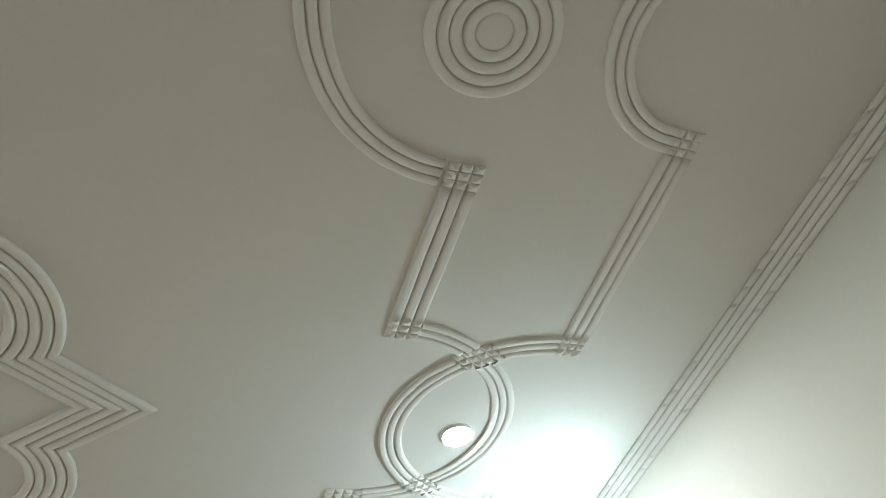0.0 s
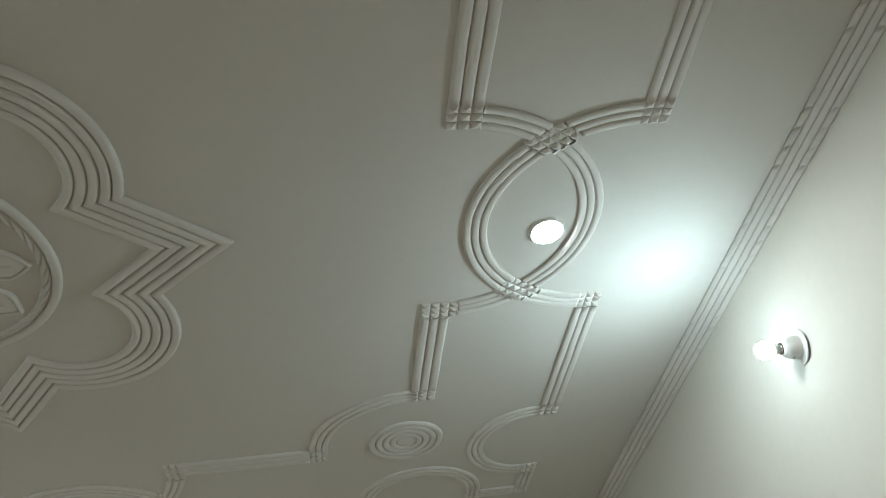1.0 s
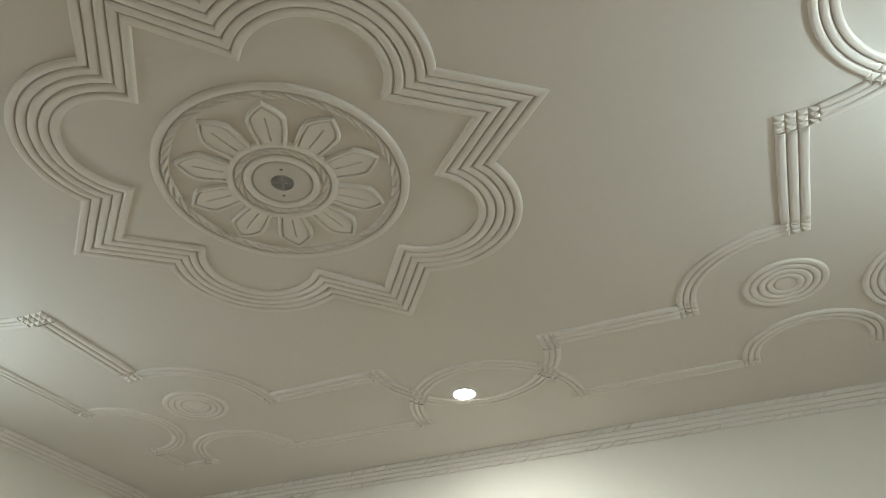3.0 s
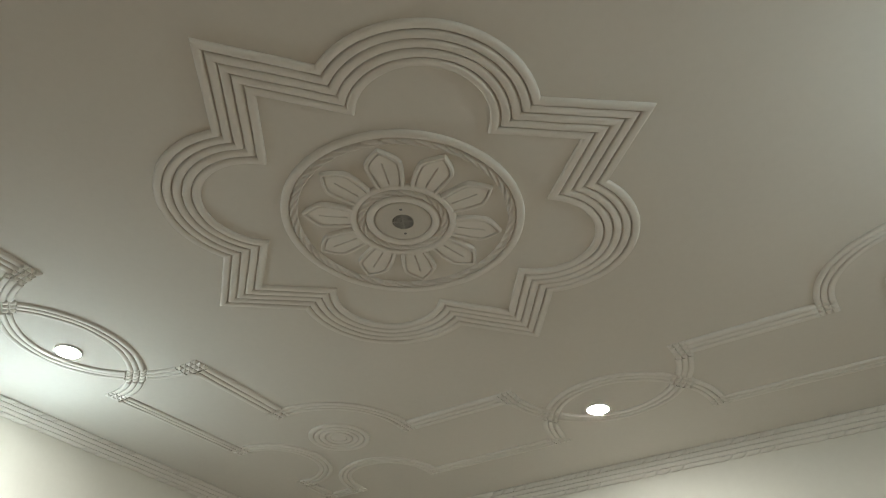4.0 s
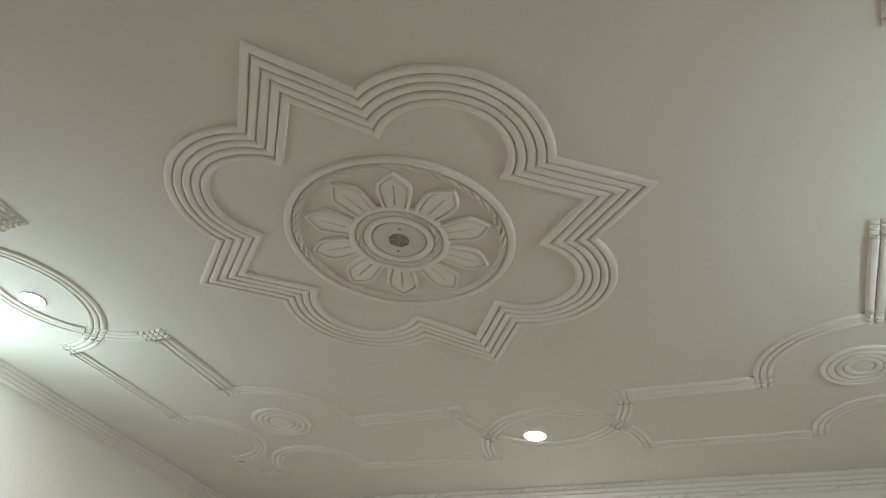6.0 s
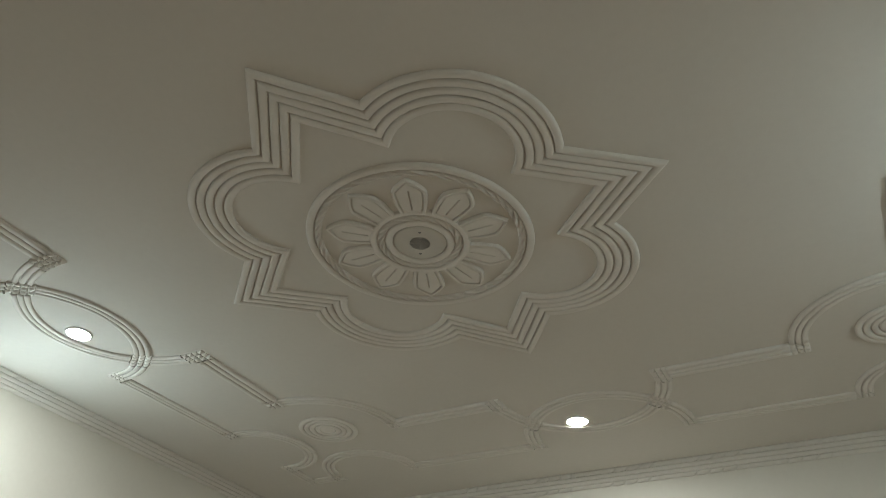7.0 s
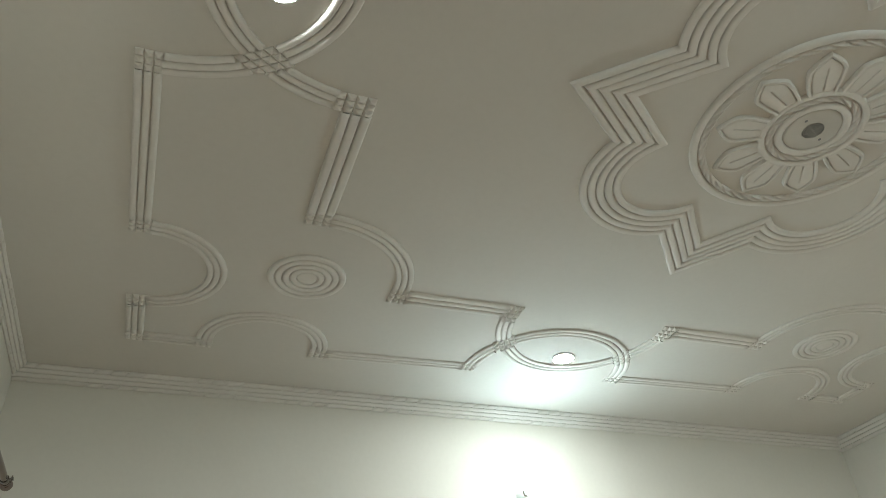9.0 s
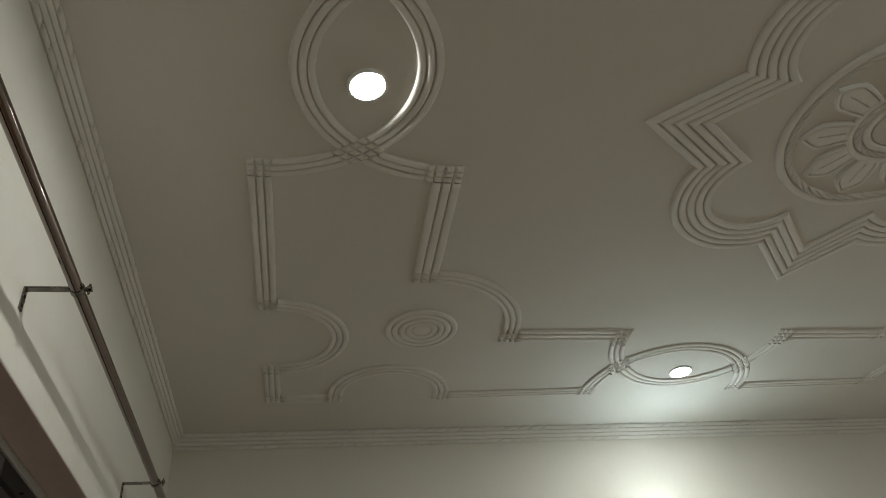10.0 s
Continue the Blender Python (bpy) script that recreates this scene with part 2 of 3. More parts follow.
# window in the south wall: mauve-brown reveal, dark frame, panes
window = structure("window_1", None, "wide window with a dark metal frame in a brown reveal", "window")
rv = 0.004
part("reveal", joined("reveal", [box(WX0, WX1, YD - T, YD - 0.001, WZ1 - rv, WZ1 - 0.0005), box(WX0, WX0 + rv, YD - T, YD - 0.001, WZ0, WZ1 - rv),
                                 box(WX1 - rv, WX1, YD - T, YD - 0.001, WZ0, WZ1 - rv)], REVEAL_MAUVE), window, "mauve-brown reveal")
fy0, fy1 = YD - 0.195, YD - 0.118
head = part("window_frame", joined("window_frame", [
    box(WX0 + rv, WX1 - rv, fy0, fy1, WZ1 - 0.032, WZ1 - rv, 0.002), box(WX0 + rv, WX1 - rv, fy0, fy1, WZ0, WZ0 + 0.04, 0.002),
    box(WX0 + rv, WX0 + 0.05, fy0, fy1, WZ0 + 0.04, WZ1 - 0.032, 0.002), box(WX1 - 0.05, WX1 - rv, fy0, fy1, WZ0 + 0.04, WZ1 - 0.032, 0.002),
    box(-0.72, -0.67, fy0, fy1, WZ0 + 0.04, WZ1 - 0.032, 0.002)], WINDOW_METAL), window, "dark grey-brown metal frame")
part("frame_edge", done(box(WX0 + rv, WX1 - rv, fy1 + 0.0005, fy1 + 0.009, WZ1 - 0.034, WZ1 - rv, 0.001), "frame_edge", WINDOW_EDGE), window, "thin bare metal edge strip")
# drilled holes as flat black discs, their inner shade put into the colour
for k in range(11):
    x = WX0 + 0.18 + k * 0.245
    part("screw_dot", lathe("screw_dot", [(0.0, 0.0), (0.006, 0.0), (0.0075, 0.002)], DARK, pose(x, fy0 + 0.045, WZ1 - 0.0345), 12), head)
for x0, x1 in ((WX0 + 0.05, -0.72), (-0.67, WX1 - 0.05)):
    part("pane", done(box(x0, x1, fy0 + 0.02, fy0 + 0.026, WZ0 + 0.04, WZ1 - 0.032), "pane", GLASS), window)


# ---- cornice: four small beads run up the angle of wall and ceiling, nicked in groups of four ----
def cornice(name, place, half, reach, drop, seed):
    section, tag = [(reach + 0.004, -0.002)], [0]
    nb, nq = 4, 10
    for b in range(nb):
        for q in range(nq + 1):
            s = -math.cos(math.pi * q / nq)
            f = (b + 0.5 + 0.5 * s) / nb
            bulge = 0.0092 * (1 - abs(s) ** 5) ** 0.5
            a, d = reach * (1 - f), drop * f
            section.append((a + bulge * 0.7 - 0.002, d + bulge * 0.7 - 0.002))
            tag.append(b + 1 + 0.0004 * (s + 1))
    section.append((-0.003, drop + 0.006))
    tag.append(0)
    step = 0.006
    n = int(2 * half / step)
    verts, faces, k = [], [], len(section)
    for i in range(n + 1):
        f = i / n
        for (a, d), g in zip(section, tag):
            u = -half + 2 * half * f
            wob = waver((u, seed), seed, 0.0018)
            cut = 0.0
            b = int(g)
            if b in (1, 4):
                q = (g - b) / 0.0008
                along = (u + seed * 0.31 + (0.03 if b == 4 else 0.0)) % 0.475
                ph = (along / 0.072 + 0.34 * q) % 1.0
                if along < 0.30:
                    cut = 0.014 * max(0.0, 1 - ph / 0.13) - 0.0034 * math.sin(math.pi * ph)
            x, y = place(u, max(-0.003, a + wob * 0.6 - cut * 0.7))
            verts.append((x, y, H - max(-0.002, d + wob * 0.6 - cut * 0.7)))
    for i in range(n):
        for q in range(k - 1):
            faces.append((i * k + q, i * k + q + 1, (i + 1) * k + q + 1, (i + 1) * k + q))
    structure(name, mesh(name, verts, faces, PLASTER, True), "off-white beaded plaster cornice with nicked rope groups", "cornice")


cx, cy = (XA + XC) / 2, (YB + YD) / 2
hx, hy = (XA - XC) / 2, (YB - YD) / 2
cornice("trim_east", lambda u, a: (XA - a, cy + u), hy, 0.064, 0.060, 1.3)
cornice("trim_west", lambda u, a: (XC + a, cy + u), hy, 0.063, 0.068, 4.1)
cornice("trim_north", lambda u, a: (cx + u, YB - a), hx, 0.070, 0.080, 2.2)
cornice("trim_south", lambda u, a: (cx + u, YD + a), hx, 0.054, 0.045, 6.4)

# ---- border mouldings on the ceiling ----
PI_, PO = 0.0345, 0.0265     # rib pitch of the inner bars, and of the outer bars and curves
HI, HO = 0.0116, 0.0103


def unit(place, du, dv):
    o, p = Vector(place(0, 0)), Vector(place(du, dv))
    return (p - o).normalized()


def side_border(key, s, seed):
    place = PLACE[key]
    border = thing("ceiling_border", "off-white plaster side border, two ribbed bars and crossed arcs", "ceiling moulding", "border mouldings round the ceiling")
    eu, ev = unit(place, 1, 0), unit(place, 0, 1)
    uc, vin, vout = s["uc"], s["vin"], s["vout"]
    sq = 0.412
    for sg in (-1, 1):
        for v, end, p, h in ((vin, s["inner"], PI_, HI), (vout, s["outer"], s.get("pout", PO), HO)):
            a, b = sq + 1.4 * PO, end - 1.4 * PO
            lean = s.get("lean" if v == vout else "lean_in", 0.0)
            path = resample([place(uc + sg * a, v + lean * sg * a), place(uc + sg * b, v + lean * sg * b)])
            ribs(border, path, p, h, 3, seed + sg + v)
            extra = 1 if v == vin and s.get("short") != sg else 0
            teeth(border, place(uc + sg * sq, v + lean * sg * sq + extra * 0.42 * p), ev * p * (0.95 if extra else 1), eu * PO, 3 + extra, 3, h, seed)
            teeth(border, place(uc + sg * end, v + lean * sg * end), ev * p, eu * PO, 3, 3, h, seed + 1)
    # two arcs that cross to make an oval round the lamp
    mid = s.get("oval", (vin + vout) / 2)
    su = sq
    rise = {1: abs(mid - vin) + 0.174, -1: abs(vout - mid) + 0.190}
    th = math.asin((vout - vin) / (rise[1] + rise[-1]))
    cross = vin + rise[1] * math.sin(th)
    lean1, lean2 = math.atan2(rise[1] * math.cos(th), su * math.sin(th)), math.atan2(rise[-1] * math.cos(th), su * math.sin(th))
    cell = 1.08 * PO / abs(math.sin(lean1 + lean2))
    blocks = []
    for sg in (-1, 1):
        t1 = (eu * (-sg * su * math.sin(th)) + ev * (rise[1] * math.cos(th))).normalized()
        t2 = (eu * (-sg * su * math.sin(th)) - ev * (rise[-1] * math.cos(th))).normalized()
        c = place(uc + sg * su * math.cos(th), cross)
        teeth(border, c, t1 * cell, t2 * cell, 3, 4, HO * 1.05, seed + sg)
        blocks.append((Vector(c), t1 * cell, t2 * cell, 1.4, 1.9))
        wide = 0 if s.get("short") == sg else 1
        blocks.append((Vector(place(uc + sg * sq, vin + s.get("lean_in", 0.0) * sg * sq + wide * 0.42 * PI_)), ev * PI_ * 0.95, eu * PO, 1.3 + 0.45 * wide, 1.6))
        blocks.append((Vector(place(uc + sg * sq, vout + s.get("lean", 0.0) * sg * sq)), ev * PO, eu * PO, 1.3, 1.6))

    def inside(p):
        """Whether a point lies in one of the stud blocks, at which the ribs of an arc end."""
        for c, e1, e2, m1, m2 in blocks:
            q, det = p - c, e1.x * e2.y - e1.y * e2.x
            if abs((q.x * e2.y - q.y * e2.x) / det) < m1 and abs((e1.x * q.y - e1.y * q.x) / det) < m2:
                return True
        return False

    for base, d in ((vin, 1), (vout, -1)):
        path = []
        for k in range(181):
            w = math.pi * k / 180
            du = -su * math.cos(w)
            ease = max(0.0, (abs(du) / su - math.cos(th)) / (1 - math.cos(th)))
            path.append(place(uc + du, base + d * rise[d] * math.sin(w) + s.get("lean" if d == -1 else "lean_in", 0.0) * du * ease))
        for k in range(3):
            run = []
            for p in [*shifted(path, (k - 1) * PO), None]:
                if p is not None and not inside(Vector(p)):
                    run.append(p)
                    continue
                if len(run) > 3:
                    part("rib", sweep("rib", run, half_round(PO, HO), PLASTER, seed=seed + k * 3.1 + d), border)
                run = []
    return border


def corner_border(ka, kb, sx, sy, c, seed):
    """ka: the side whose bars run along y, kb: the side whose bars run along x."""
    a, b = SIDES[ka], SIDES[kb]
    border = thing("corner_border", "off-white ribbed plaster corner moulding with scalloped arcs", "ceiling moulding", "border mouldings round the ceiling")
    ua = a["uc"] * (1 if ka == "A" else -1) * sy     # along y, outwards
    ub = b["uc"] * (-1 if kb == "B" else 1) * sx     # along x, outwards
    va = a["vout"] + a.get("lean", 0.0) * (1.4 if ka == "A" else -1.4) * sy
    ya, xb = a["inner"] + ua, b["inner"] + ub
    yo, xo = a["outer"] + ua, b["outer"] + ub

    def w(x, y):
        return (sx * x, sy * y)

    def arc(cx_, cy_, rx, ry, a0, a1, n=18):
        return [w(cx_ + rx * math.cos(radians(a0 + (a1 - a0) * k / n)), cy_ + ry * math.sin(radians(a0 + (a1 - a0) * k / n))) for k in range(n + 1)]

    ex, ey = a["vin"] - 0.045, b["vin"] - 0.045
    ribs(border, arc(ex, ey, ex - xb, ey - ya, 270, 180), PO, HO, 3, seed)
    span = 0.528
    # scallop beside ka's outer bar, and beside kb's
    ymid, xmid = yo + span / 2, xo + span / 2
    ox, oy = va - 0.04, b["vout"] - 0.04
    ribs(border, arc(ox, ymid, 0.255, span / 2, 270, 90), PO, HO, 3, seed + 2)
    ribs(border, arc(xmid, oy, span / 2, 0.262, 180, 360), PO, HO, 3, seed + 4)
    X, Y = Vector((1, 0)), Vector((0, 1))
    g = 1.4 * PO
    y2, x2 = yo + span, xo + span
    corner = (va, b["vout"])
    ribs(border, resample([w(corner[0], y2 + g), w(corner[0], corner[1] - g)]), PO, HO, 3, seed + 6)
    ribs(border, resample([w(x2 + g, corner[1]), w(corner[0] - g, corner[1])]), PO, HO, 3, seed + 7)
    for p in ((corner[0], y2), (x2, corner[1]), corner):
        teeth(border, w(*p), X * PO, Y * PO, 3, 3, HO, seed)
    # round boss of four rings
    boss = thing("ring_boss", "off-white plaster boss of concentric rings on the ceiling", "ceiling moulding", "ring bosses at the ceiling corners")
    for k, r in enumerate((0.147, 0.117, 0.087, 0.057)):
        path = [(c[0] + r * math.cos(2 * math.pi * q / 64), c[1] + r * math.sin(2 * math.pi * q / 64)) for q in range(64)]
        part("ring", sweep("ring", path, half_round(0.030, 0.0100), PLASTER, True, seed + k, 0.0028), boss)
    part("middle_disc", lathe("middle_disc", [(0.044, 0.002), (0.044, -0.004), (0.036, -0.006), (0.0, -0.0065)], PLASTER, pose(c[0], c[1], H), 32), boss)


for i, (key, s) in enumerate(SIDES.items()):
    side_border(key, s, 10.0 + 7 * i)
corner_border("A", "B", 1, 1, (1.390, 1.358), 41.0)
corner_border("C", "B", -1, 1, (-1.371, 1.334), 47.0)
corner_border("C", "D", -1, -1, (-1.405, -1.368), 53.0)
corner_border("A", "D", 1, -1, (1.420, -1.278), 59.0)


# ---- ceiling rose ----
def turn(x, y, extra=0.0):
    x, y = x * math.cos(extra) - y * math.sin(extra), x * math.sin(extra) + y * math.cos(extra)
    a, b = ROSE_TURN
    return (ROSE[0] + x * math.cos(a) - y * math.sin(b), ROSE[1] + x * math.sin(a) + y * math.cos(b))


star = thing("star_moulding", "off-white ribbed plaster star with four points and lobes", "ceiling moulding")
TIP, NOTCH, LOBE_C, LOBE_R, BAND = 0.897, (0.642, 0.2086), 0.466, 0.339, 0.0305


def star_path(d):
    """Outline at the depth d inside the outer edge: a point and a lobe in each quarter."""
    ang = math.atan2(NOTCH[1], TIP - NOTCH[0])
    tip = TIP - d / math.sin(ang)
    tx, ty = -math.cos(ang), math.sin(ang)
    r = LOBE_R - d
    lc = Vector((LOBE_C * math.cos(math.pi / 4), LOBE_C * math.sin(math.pi / 4)))
    o = Vector((tip, 0)) - lc
    bq = o.x * tx + o.y * ty
    s = -bq - math.sqrt(max(0.0, bq * bq - (o.length_squared - r * r)))
    hit = Vector((tip + tx * s, ty * s))
    a0 = math.atan2(hit.y - lc.y, hit.x - lc.x)
    a1 = math.pi / 2 - a0
    quarter = [(tip, 0.0)] + [(tip + tx * s * k / 8, ty * s * k / 8) for k in range(1, 9)]
    quarter += [(lc.x + r * math.cos(a0 + (a1 - a0) * k / 24), lc.y + r * math.sin(a0 + (a1 - a0) * k / 24)) for k in range(1, 25)]
    quarter += [(ty * s * k / 8, tip + tx * s * k / 8) for k in range(7, 0, -1)]
    out = []
    for q in range(4):
        out += [turn(x, y, q * math.pi / 2) for x, y in quarter]
    return out


for k in range(5):
    part("rib", sweep("rib", star_path((k + 0.5) * BAND - 0.0065), half_round(BAND, 0.0128 - 0.0003 * k), PLASTER, True, 71.0 + k * 2.3, 0.0018), star)

rose = thing("ceiling_rose", "off-white plaster rose with ten petals and rope rings", "ceiling rose")
AT = pose(ROSE[0], ROSE[1], H)


def smooth_ring(name, r, w, h, seed):
    path = [(ROSE[0] + r * math.cos(2 * math.pi * q / 96), ROSE[1] + r * math.sin(2 * math.pi * q / 96)) for q in range(96)]
    part(name, sweep(name, path, half_round(w, h, 8), PLASTER, True, seed, 0.0015), rose)


def rope_ring(r, w, h, twists, seed):
    n, k = twists * 14, 9
    verts, faces = [], []
    for i in range(n):
        a = 2 * math.pi * i / n
        worn = 0.95 + 0.35 * noise.noise(Vector((math.cos(a) * 1.6, math.sin(a) * 1.6, seed)))
        for q in range(k):
            s = -1 + 2 * q / (k - 1)
            ph = (i / 14 + s * 0.85) % 1.0
            strand = 1 - min(1.0, 1.2 * max(0.0, worn)) * max(0.0, 1 - min(ph, 1 - ph) / 0.2)
            d = h * (1 - abs(s) ** 2.4) ** 0.6 * strand
            rr = r + s * w / 2
            verts.append((ROSE[0] + rr * math.cos(a), ROSE[1] + rr * math.sin(a), H - (d if 0 < q < k - 1 else -0.002)))
    for i in range(n):
        j = (i + 1) % n
        for q in range(k - 1):
            faces.append((i * k + q, i * k + q + 1, j * k + q + 1, j * k + q))
    part("rope_ring", mesh("rope_ring", verts, faces, PLASTER, True), rose, "twisted rope ring")


smooth_ring("outer_bead", 0.397, 0.031, 0.0130, 3.0)
rope_ring(0.367, 0.028, 0.0140, 46, 2.0)
smooth_ring("inner_bead", 0.170, 0.028, 0.0130, 6.0)
rope_ring(0.141, 0.028, 0.0135, 20, 5.0)
smooth_ring("collar", 0.112, 0.030, 0.0135, 9.0)


def petal_mesh():
    verts, faces, nt, ns = [], [], 60, 84
    r0, r1 = 0.166, 0.342

    def height(t, y, e):
        if e < 0.004:
            d = 0.0135 * (max(e, 0.0) / 0.004) ** 0.5
        elif e < 0.0118:
            d = 0.0135
        elif e < 0.0168:
            d = 0.0135 - 0.0125 * (1 - (abs(e - 0.0143) / 0.0025) ** 4)
        else:
            d = 0.0100
        if abs(y) < 0.0027 and 0.12 < t < 0.66:
            d -= 0.0092 * (1 - (abs(y) / 0.0027) ** 4)
        return d

    for i in range(nt + 1):
        t = i / nt
        f = 0.046 + 0.0155 * math.sin(math.pi / 2 * t / 0.60) if t < 0.60 else 0.0615 * (1 - ((t - 0.60) / 0.40) ** 1.55)
        f = max(f, 0.0006)
        for j in range(ns + 1):
            s = -1 + 2 * j / ns
            d = height(t, s * f, (1 - abs(s)) * f * (0.9 if t < 0.6 else 0.62 + 0.28 * (1 - t) / 0.4))
            if j in (0, ns) or i == nt:
                d = -0.002
            verts.append((r0 + (r1 - r0) * t, s * f, -d))
    k = ns + 1
    for i in range(nt):
        for j in range(ns):
            faces.append((i * k + j, i * k + j + 1, (i + 1) * k + j + 1, (i + 1) * k + j))
    return mesh("petal", verts, faces, PLASTER, True)


PETAL = petal_mesh()
for k in range(10):
    ob = part("petal", PETAL, rose)
    jit = waver((k * 1.7, 0.3), 4.0, 1.0)
    ob.matrix_basis = AT @ pose(0, 0, 0, 0, 0, 3.4 + 36 * k + 2.5 * jit)

cover = thing("vent_cover", "round off-white cover plate with a dark slotted grille", "vent cover")
part("plate", lathe("plate", [(0.0955, 0.002), (0.0955, -0.006), (0.0955, -0.006), (0.093, -0.0085), (0.088, -0.009), (0.0385, -0.0092), (0.0385, -0.0092), (0.0385, -0.0005)], COVER, AT, 64), cover)
# no real opening: a black disc stands in for the grille's shaded depth
part("grille_backing", lathe("grille_backing", [(0.038, -0.0012), (0.0, -0.0012)], DARK, AT, 48), cover, "flat black disc for the shaded depth behind the grille")
for r0, r1 in ((0.0, 0.0040), (0.0111, 0.0131), (0.0202, 0.0222), (0.0292, 0.0310), (0.0366, 0.0385)):
    rings = [(r1, -0.0082), (r1, -0.0095), (r1, -0.0095), (r0, -0.0095), (r0, -0.0095), (r0, -0.0082)]
    part("grille_ring", lathe("grille_ring", rings, COVER, AT, 40), cover)
for k in range(2):
    bar = box(-0.036, 0.036, -0.0018, 0.0018, H - 0.0098, H - 0.0085)
    bar.transform(pose(ROSE[0], ROSE[1], 0, 0, 0, 28 + 90 * k))
    part("grille_bar", done(bar, "grille_bar", COVER), cover)
for a in (-62, 118):
    part("screw_dot", lathe("screw_dot", [(0.0055, -0.0091), (0.0045, -0.0099), (0.0, -0.0099)], GREY_MARK, pose(ROSE[0] + 0.062 * math.cos(radians(a)), ROSE[1] + 0.062 * math.sin(radians(a)), H), 14), cover)

# ---- recessed downlights ----
first = None
for key, s in SIDES.items():
    m = pose(s["lamp"][0], s["lamp"][1], H - (0.003 if key == "D" else 0.0), 4.5 if key == "D" else 0.0)
    if first is None:
        first = thing("downlight", "lit round white recessed ceiling downlight", "downlight", "ceiling downlights")
        part("trim_ring", lathe("trim_ring", [(0.0600, 0.002), (0.0600, -0.003), (0.0585, -0.006), (0.0550, -0.0082), (0.0508, -0.0080), (0.0505, -0.002)], WHITE_PLASTIC, Matrix(), 48), first)
        part("diffuser", lathe("diffuser", [(0.0503, -0.002), (0.0503, -0.0074), (0.0503, -0.0074), (0.0420, -0.0083), (0.0260, -0.0089), (0.0, -0.0091)], LAMP_GLOW, Matrix(), 40), first, "glowing white diffuser")
        first.matrix_basis = m
    else:
        copy_thing(first, m)


# ---- bulb lamps on the walls: axis along the local z, away from the wall ----
def bulb_lamp():
    lamp = thing("wall_bulb_lamp", "lit bare white bulb in a white wall-mounted holder", "wall lamp", "bare bulbs on the walls")
    part("wall_plate", lathe("wall_plate", [(0.058, 0.0), (0.058, 0.0022), (0.058, 0.0022), (0.0568, 0.0034), (0.0568, 0.0034), (0.044, 0.0040), (0.0385, 0.0062)], WHITE_PLASTIC), lamp)
    holder = part("holder", lathe("holder", [(0.0375, 0.006), (0.0375, 0.016), (0.0365, 0.026), (0.033, 0.040), (0.0275, 0.053), (0.0225, 0.058), (0.0195, 0.0585), (0.0195, 0.050)], WHITE_PLASTIC), lamp)
    for k in range(3):
        bar = box(-0.0050 + k * 0.0042, -0.0022 + k * 0.0042, -0.0050, 0.0050, -0.0004, 0.0004)
        bar.transform(pose(0.0, -0.0357, 0.030, 106, 0, 0))
        part("mark", done(bar, "mark", GREY_MARK), holder, "small grey printed mark")
    part("lamp_ring", lathe("lamp_ring", [(0.0192, 0.051), (0.0192, 0.061), (0.0175, 0.064), (0.0140, 0.064), (0.0140, 0.055)], CHROME), lamp, "dark metal ring")
    bulb = part("bulb", lathe("bulb", [(0.0130, 0.052), (0.0130, 0.068), (0.0150, 0.070), (0.0175, 0.078), (0.0188, 0.0848)], WHITE_PLASTIC), lamp)
    part("globe_collar", lathe("globe_collar", [(0.0188, 0.0850), (0.0228, 0.0895), (0.0268, 0.0960), (0.0292, 0.1030), (0.0300, 0.1100)], COLLAR_GLOW), bulb, "dimmer collar of the glowing globe")
    part("globe_shoulder", lathe("globe_shoulder", [(0.0300, 0.1100), (0.0297, 0.1140), (0.0288, 0.1190), (0.0270, 0.1231), (0.0235, 0.1290), (0.0185, 0.1341)], SHOULDER_GLOW), bulb, "glowing shoulder of the globe")
    part("globe", lathe("globe", [(0.0185, 0.1341), (0.0150, 0.1364), (0.0110, 0.1382), (0.0050, 0.1396), (0.0, 0.1400)], BULB_GLOW), bulb, "glowing white globe")
    return lamp


lamp = bulb_lamp()


def facing(x, y, z, ax, ay, az):
    return Matrix.Translation((x, y, z)) @ Vector((ax, ay, az)).to_track_quat("Z", "Y").to_matrix().to_4x4()


lamp.matrix_basis = facing(XA + 0.004, 0.262, 2.690, -0.120, 0.020, 0.012)
copy_thing(lamp, facing(XC - 0.003, 0.040, 2.603, 0.120, 0.008, 0.012))


# ---- curtain rods ----
def tube(name, a, b, r, material, segments=24):
    a, b = Vector(a), Vector(b)
    m = Matrix.Translation(a) @ (b - a).to_track_quat("Z", "Y").to_matrix().to_4x4()
    length = (b - a).length
    return lathe(name, [(r * 0.9, 0), (r, 0.002), (r, 0.002), (r, length - 0.002), (r, length - 0.002), (r * 0.9, length)], material, m, segments)


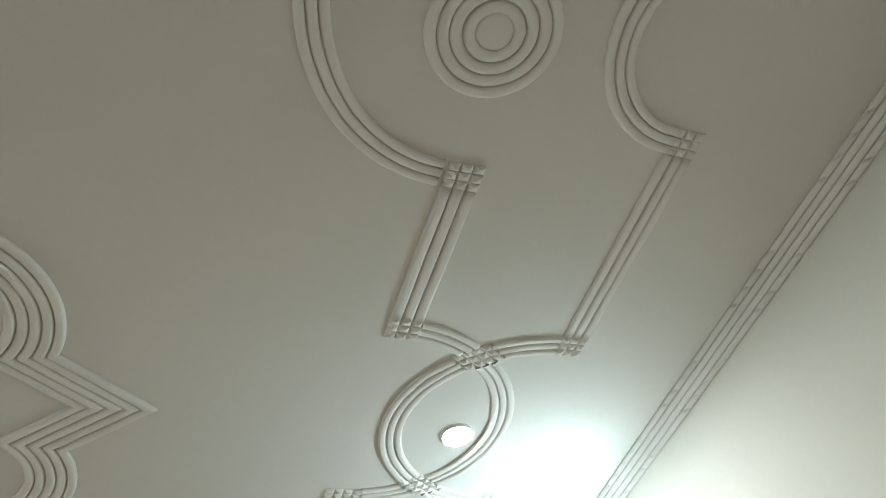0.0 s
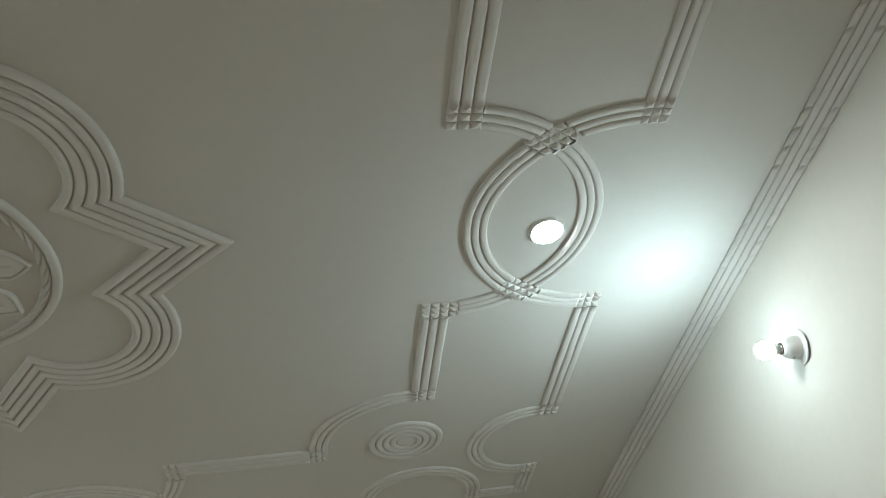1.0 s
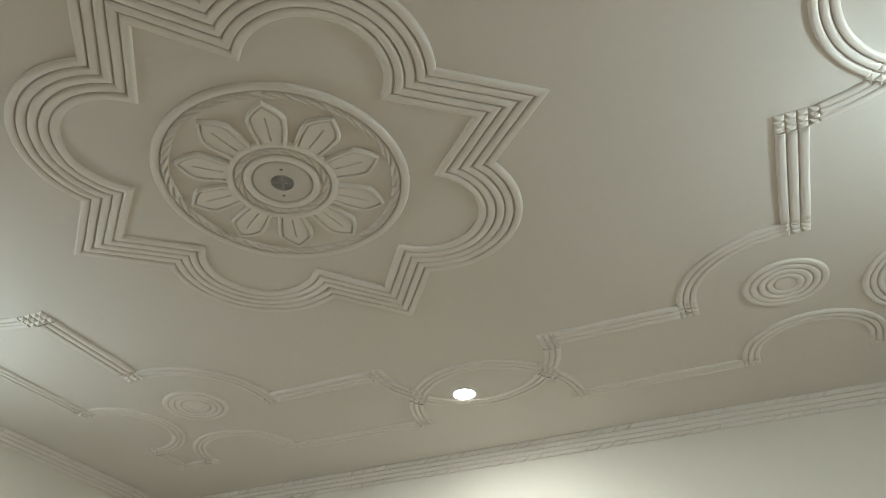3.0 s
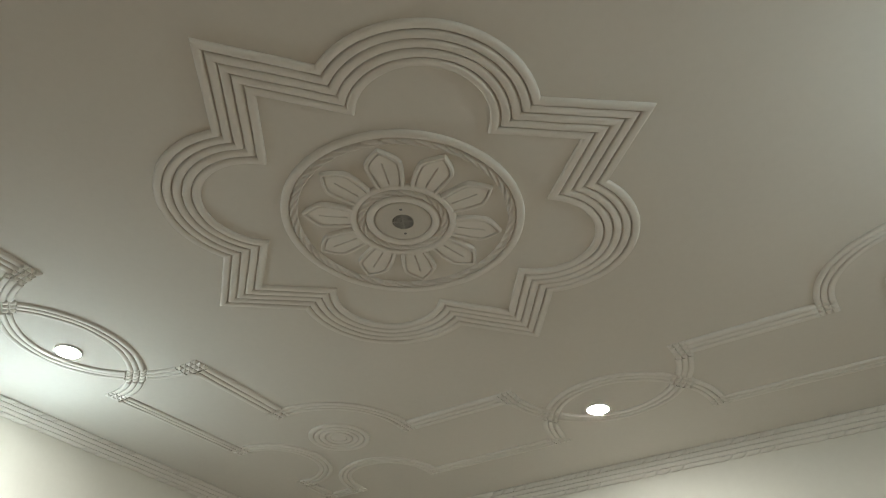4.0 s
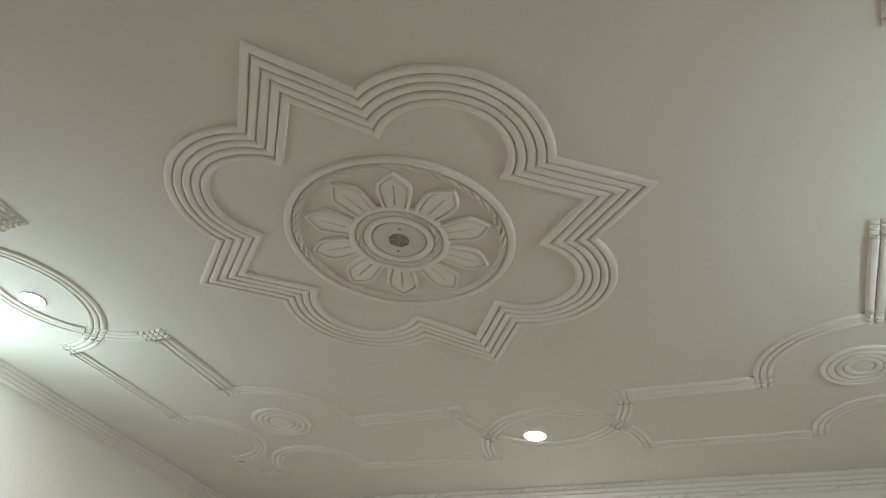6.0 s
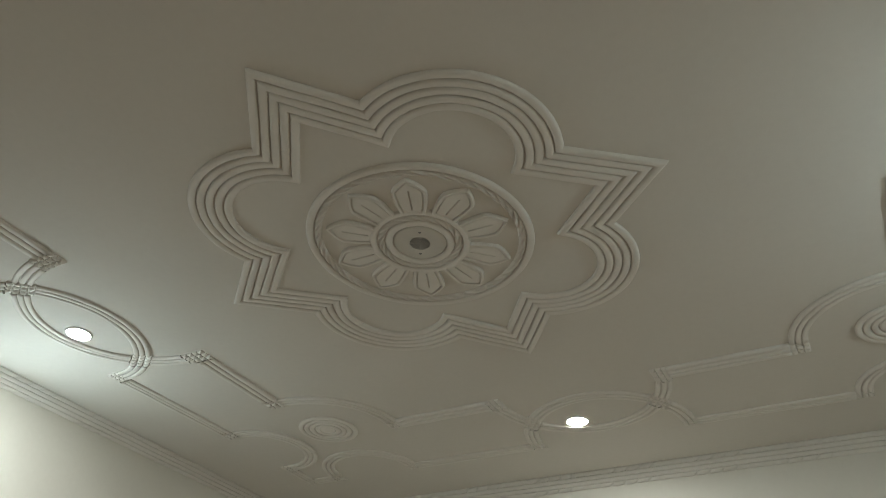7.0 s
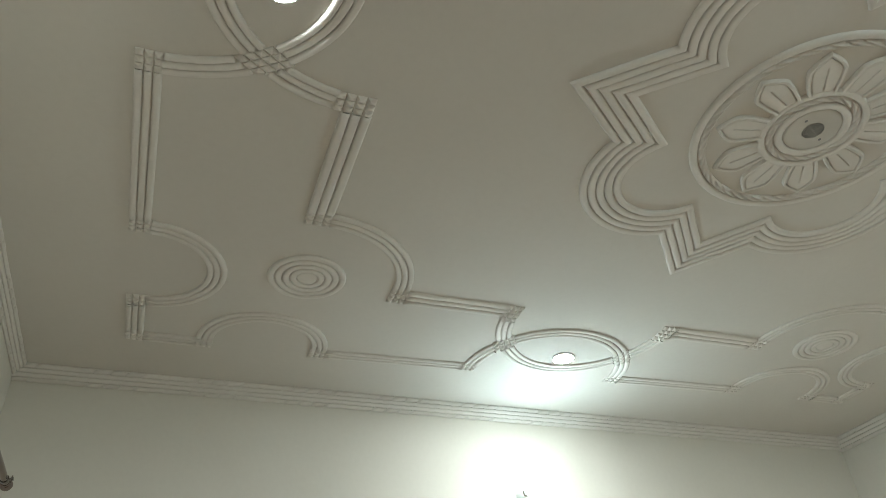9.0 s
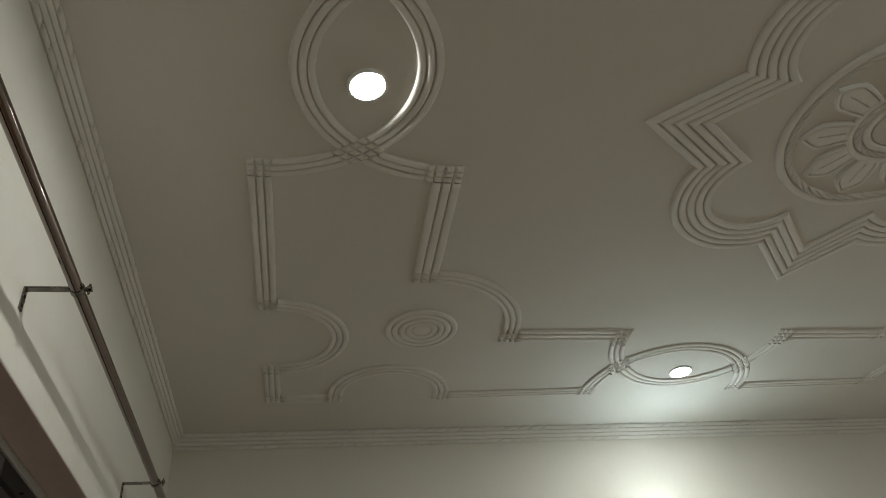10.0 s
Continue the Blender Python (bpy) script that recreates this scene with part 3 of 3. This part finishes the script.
def curtain_rod(a, b, out, wall, at, label, r=0.0155):
    """A rod from a to b, held off the wall on strap brackets. out: the way from the wall into the room."""
    rod = thing("curtain_rod", label, "curtain rod")
    a, b, out = Vector(a), Vector(b), Vector(out)
    part("pole", tube("pole", a, b, r, CHROME, 32), rod, "polished steel pole")
    along = (b - a).normalized()
    m = Matrix.Translation(b) @ along.to_track_quat("Z", "Y").to_matrix().to_4x4()
    part("finial", lathe("finial", [(0.013, -0.002), (0.019, 0.0), (0.019, 0.006), (0.012, 0.010), (0.016, 0.016), (0.024, 0.026), (0.026, 0.036), (0.022, 0.047), (0.011, 0.054), (0.0, 0.056)], CHROME, m, 28), rod)
    for f in at:
        c = a.lerp(b, f)
        off = abs((c - Vector(wall)).dot(out))
        foot = c - out * off
        side = along

        def slab(p, q, wide, thick, up):
            """Flat strap from p to q."""
            p, q = Vector(p), Vector(q)
            z = (q - p).normalized()
            y = Vector(up)
            x = y.cross(z)
            bm = box(-wide / 2, wide / 2, -thick / 2, thick / 2, 0, (q - p).length, 0.0008)
            bm.transform(Matrix.Translation(p) @ Matrix((x, y, z)).transposed().to_4x4())
            return bm
        up = Vector((0, 0, 1))
        arm = joined("bracket", [slab(foot + out * 0.002, foot + out * (off - r - 0.001), 0.020, 0.0050, up),
                                 slab(foot + out * 0.002 + up * 0.0018, foot + out * 0.002 - up * 0.062, 0.020, 0.0050, out)], BRACKET_STEEL)
        bracket = part("bracket", arm, rod, "bent steel strap bracket")
        mm = Matrix.Translation(c) @ side.to_track_quat("Z", "Y").to_matrix().to_4x4()
        part("clamp", lathe("clamp", [(r + 0.0003, -0.009), (r + 0.003, -0.008), (r + 0.003, -0.008), (r + 0.003, 0.008), (r + 0.003, 0.008), (r + 0.0003, 0.009)], BRACKET_STEEL, mm, 28), bracket)
        tab = c + out * (r + 0.001)
        part("tab", joined("tab", [slab(tab, tab + out * 0.018, 0.016, 0.006, up)], BRACKET_STEEL), bracket)
        part("bolt", tube("bolt", tab + out * 0.011 - up * 0.014, tab + out * 0.011 + up * 0.016, 0.0032, CHROME, 12), bracket)
        part("nut", tube("nut", tab + out * 0.011 + up * 0.004, tab + out * 0.011 + up * 0.009, 0.0065, BRACKET_STEEL, 6), bracket)
        for dz in (-0.022, -0.048):
            part("screw", lathe("screw", [(0.0045, 0.0), (0.004, 0.002), (0.0, 0.0024)], DARK, Matrix.Translation(foot + out * 0.0038 + up * dz) @ out.to_track_quat("Z", "Y").to_matrix().to_4x4(), 10), bracket)
    return rod


RA, RB = (1.00, YD + 0.120, 2.509), (-2.350, YD + 0.120, 2.507)
curtain_rod(RA, RB, (0, 1, 0), (0, YD, 0), [(1.0 + 0.253) / 3.35, (1.0 + 1.555) / 3.35, (1.0 + 2.310) / 3.35], "polished steel curtain rod on brackets above the window")
curtain_rod((XC + 0.118, -1.75, 2.386), (XC + 0.118, 1.62, 2.458), (1, 0, 0), (XC, 0, 0), [1.15 / 3.37, (1.75 + 0.531) / 3.37, (1.75 + 1.449) / 3.37], "polished steel curtain rod on brackets, below the bulb")
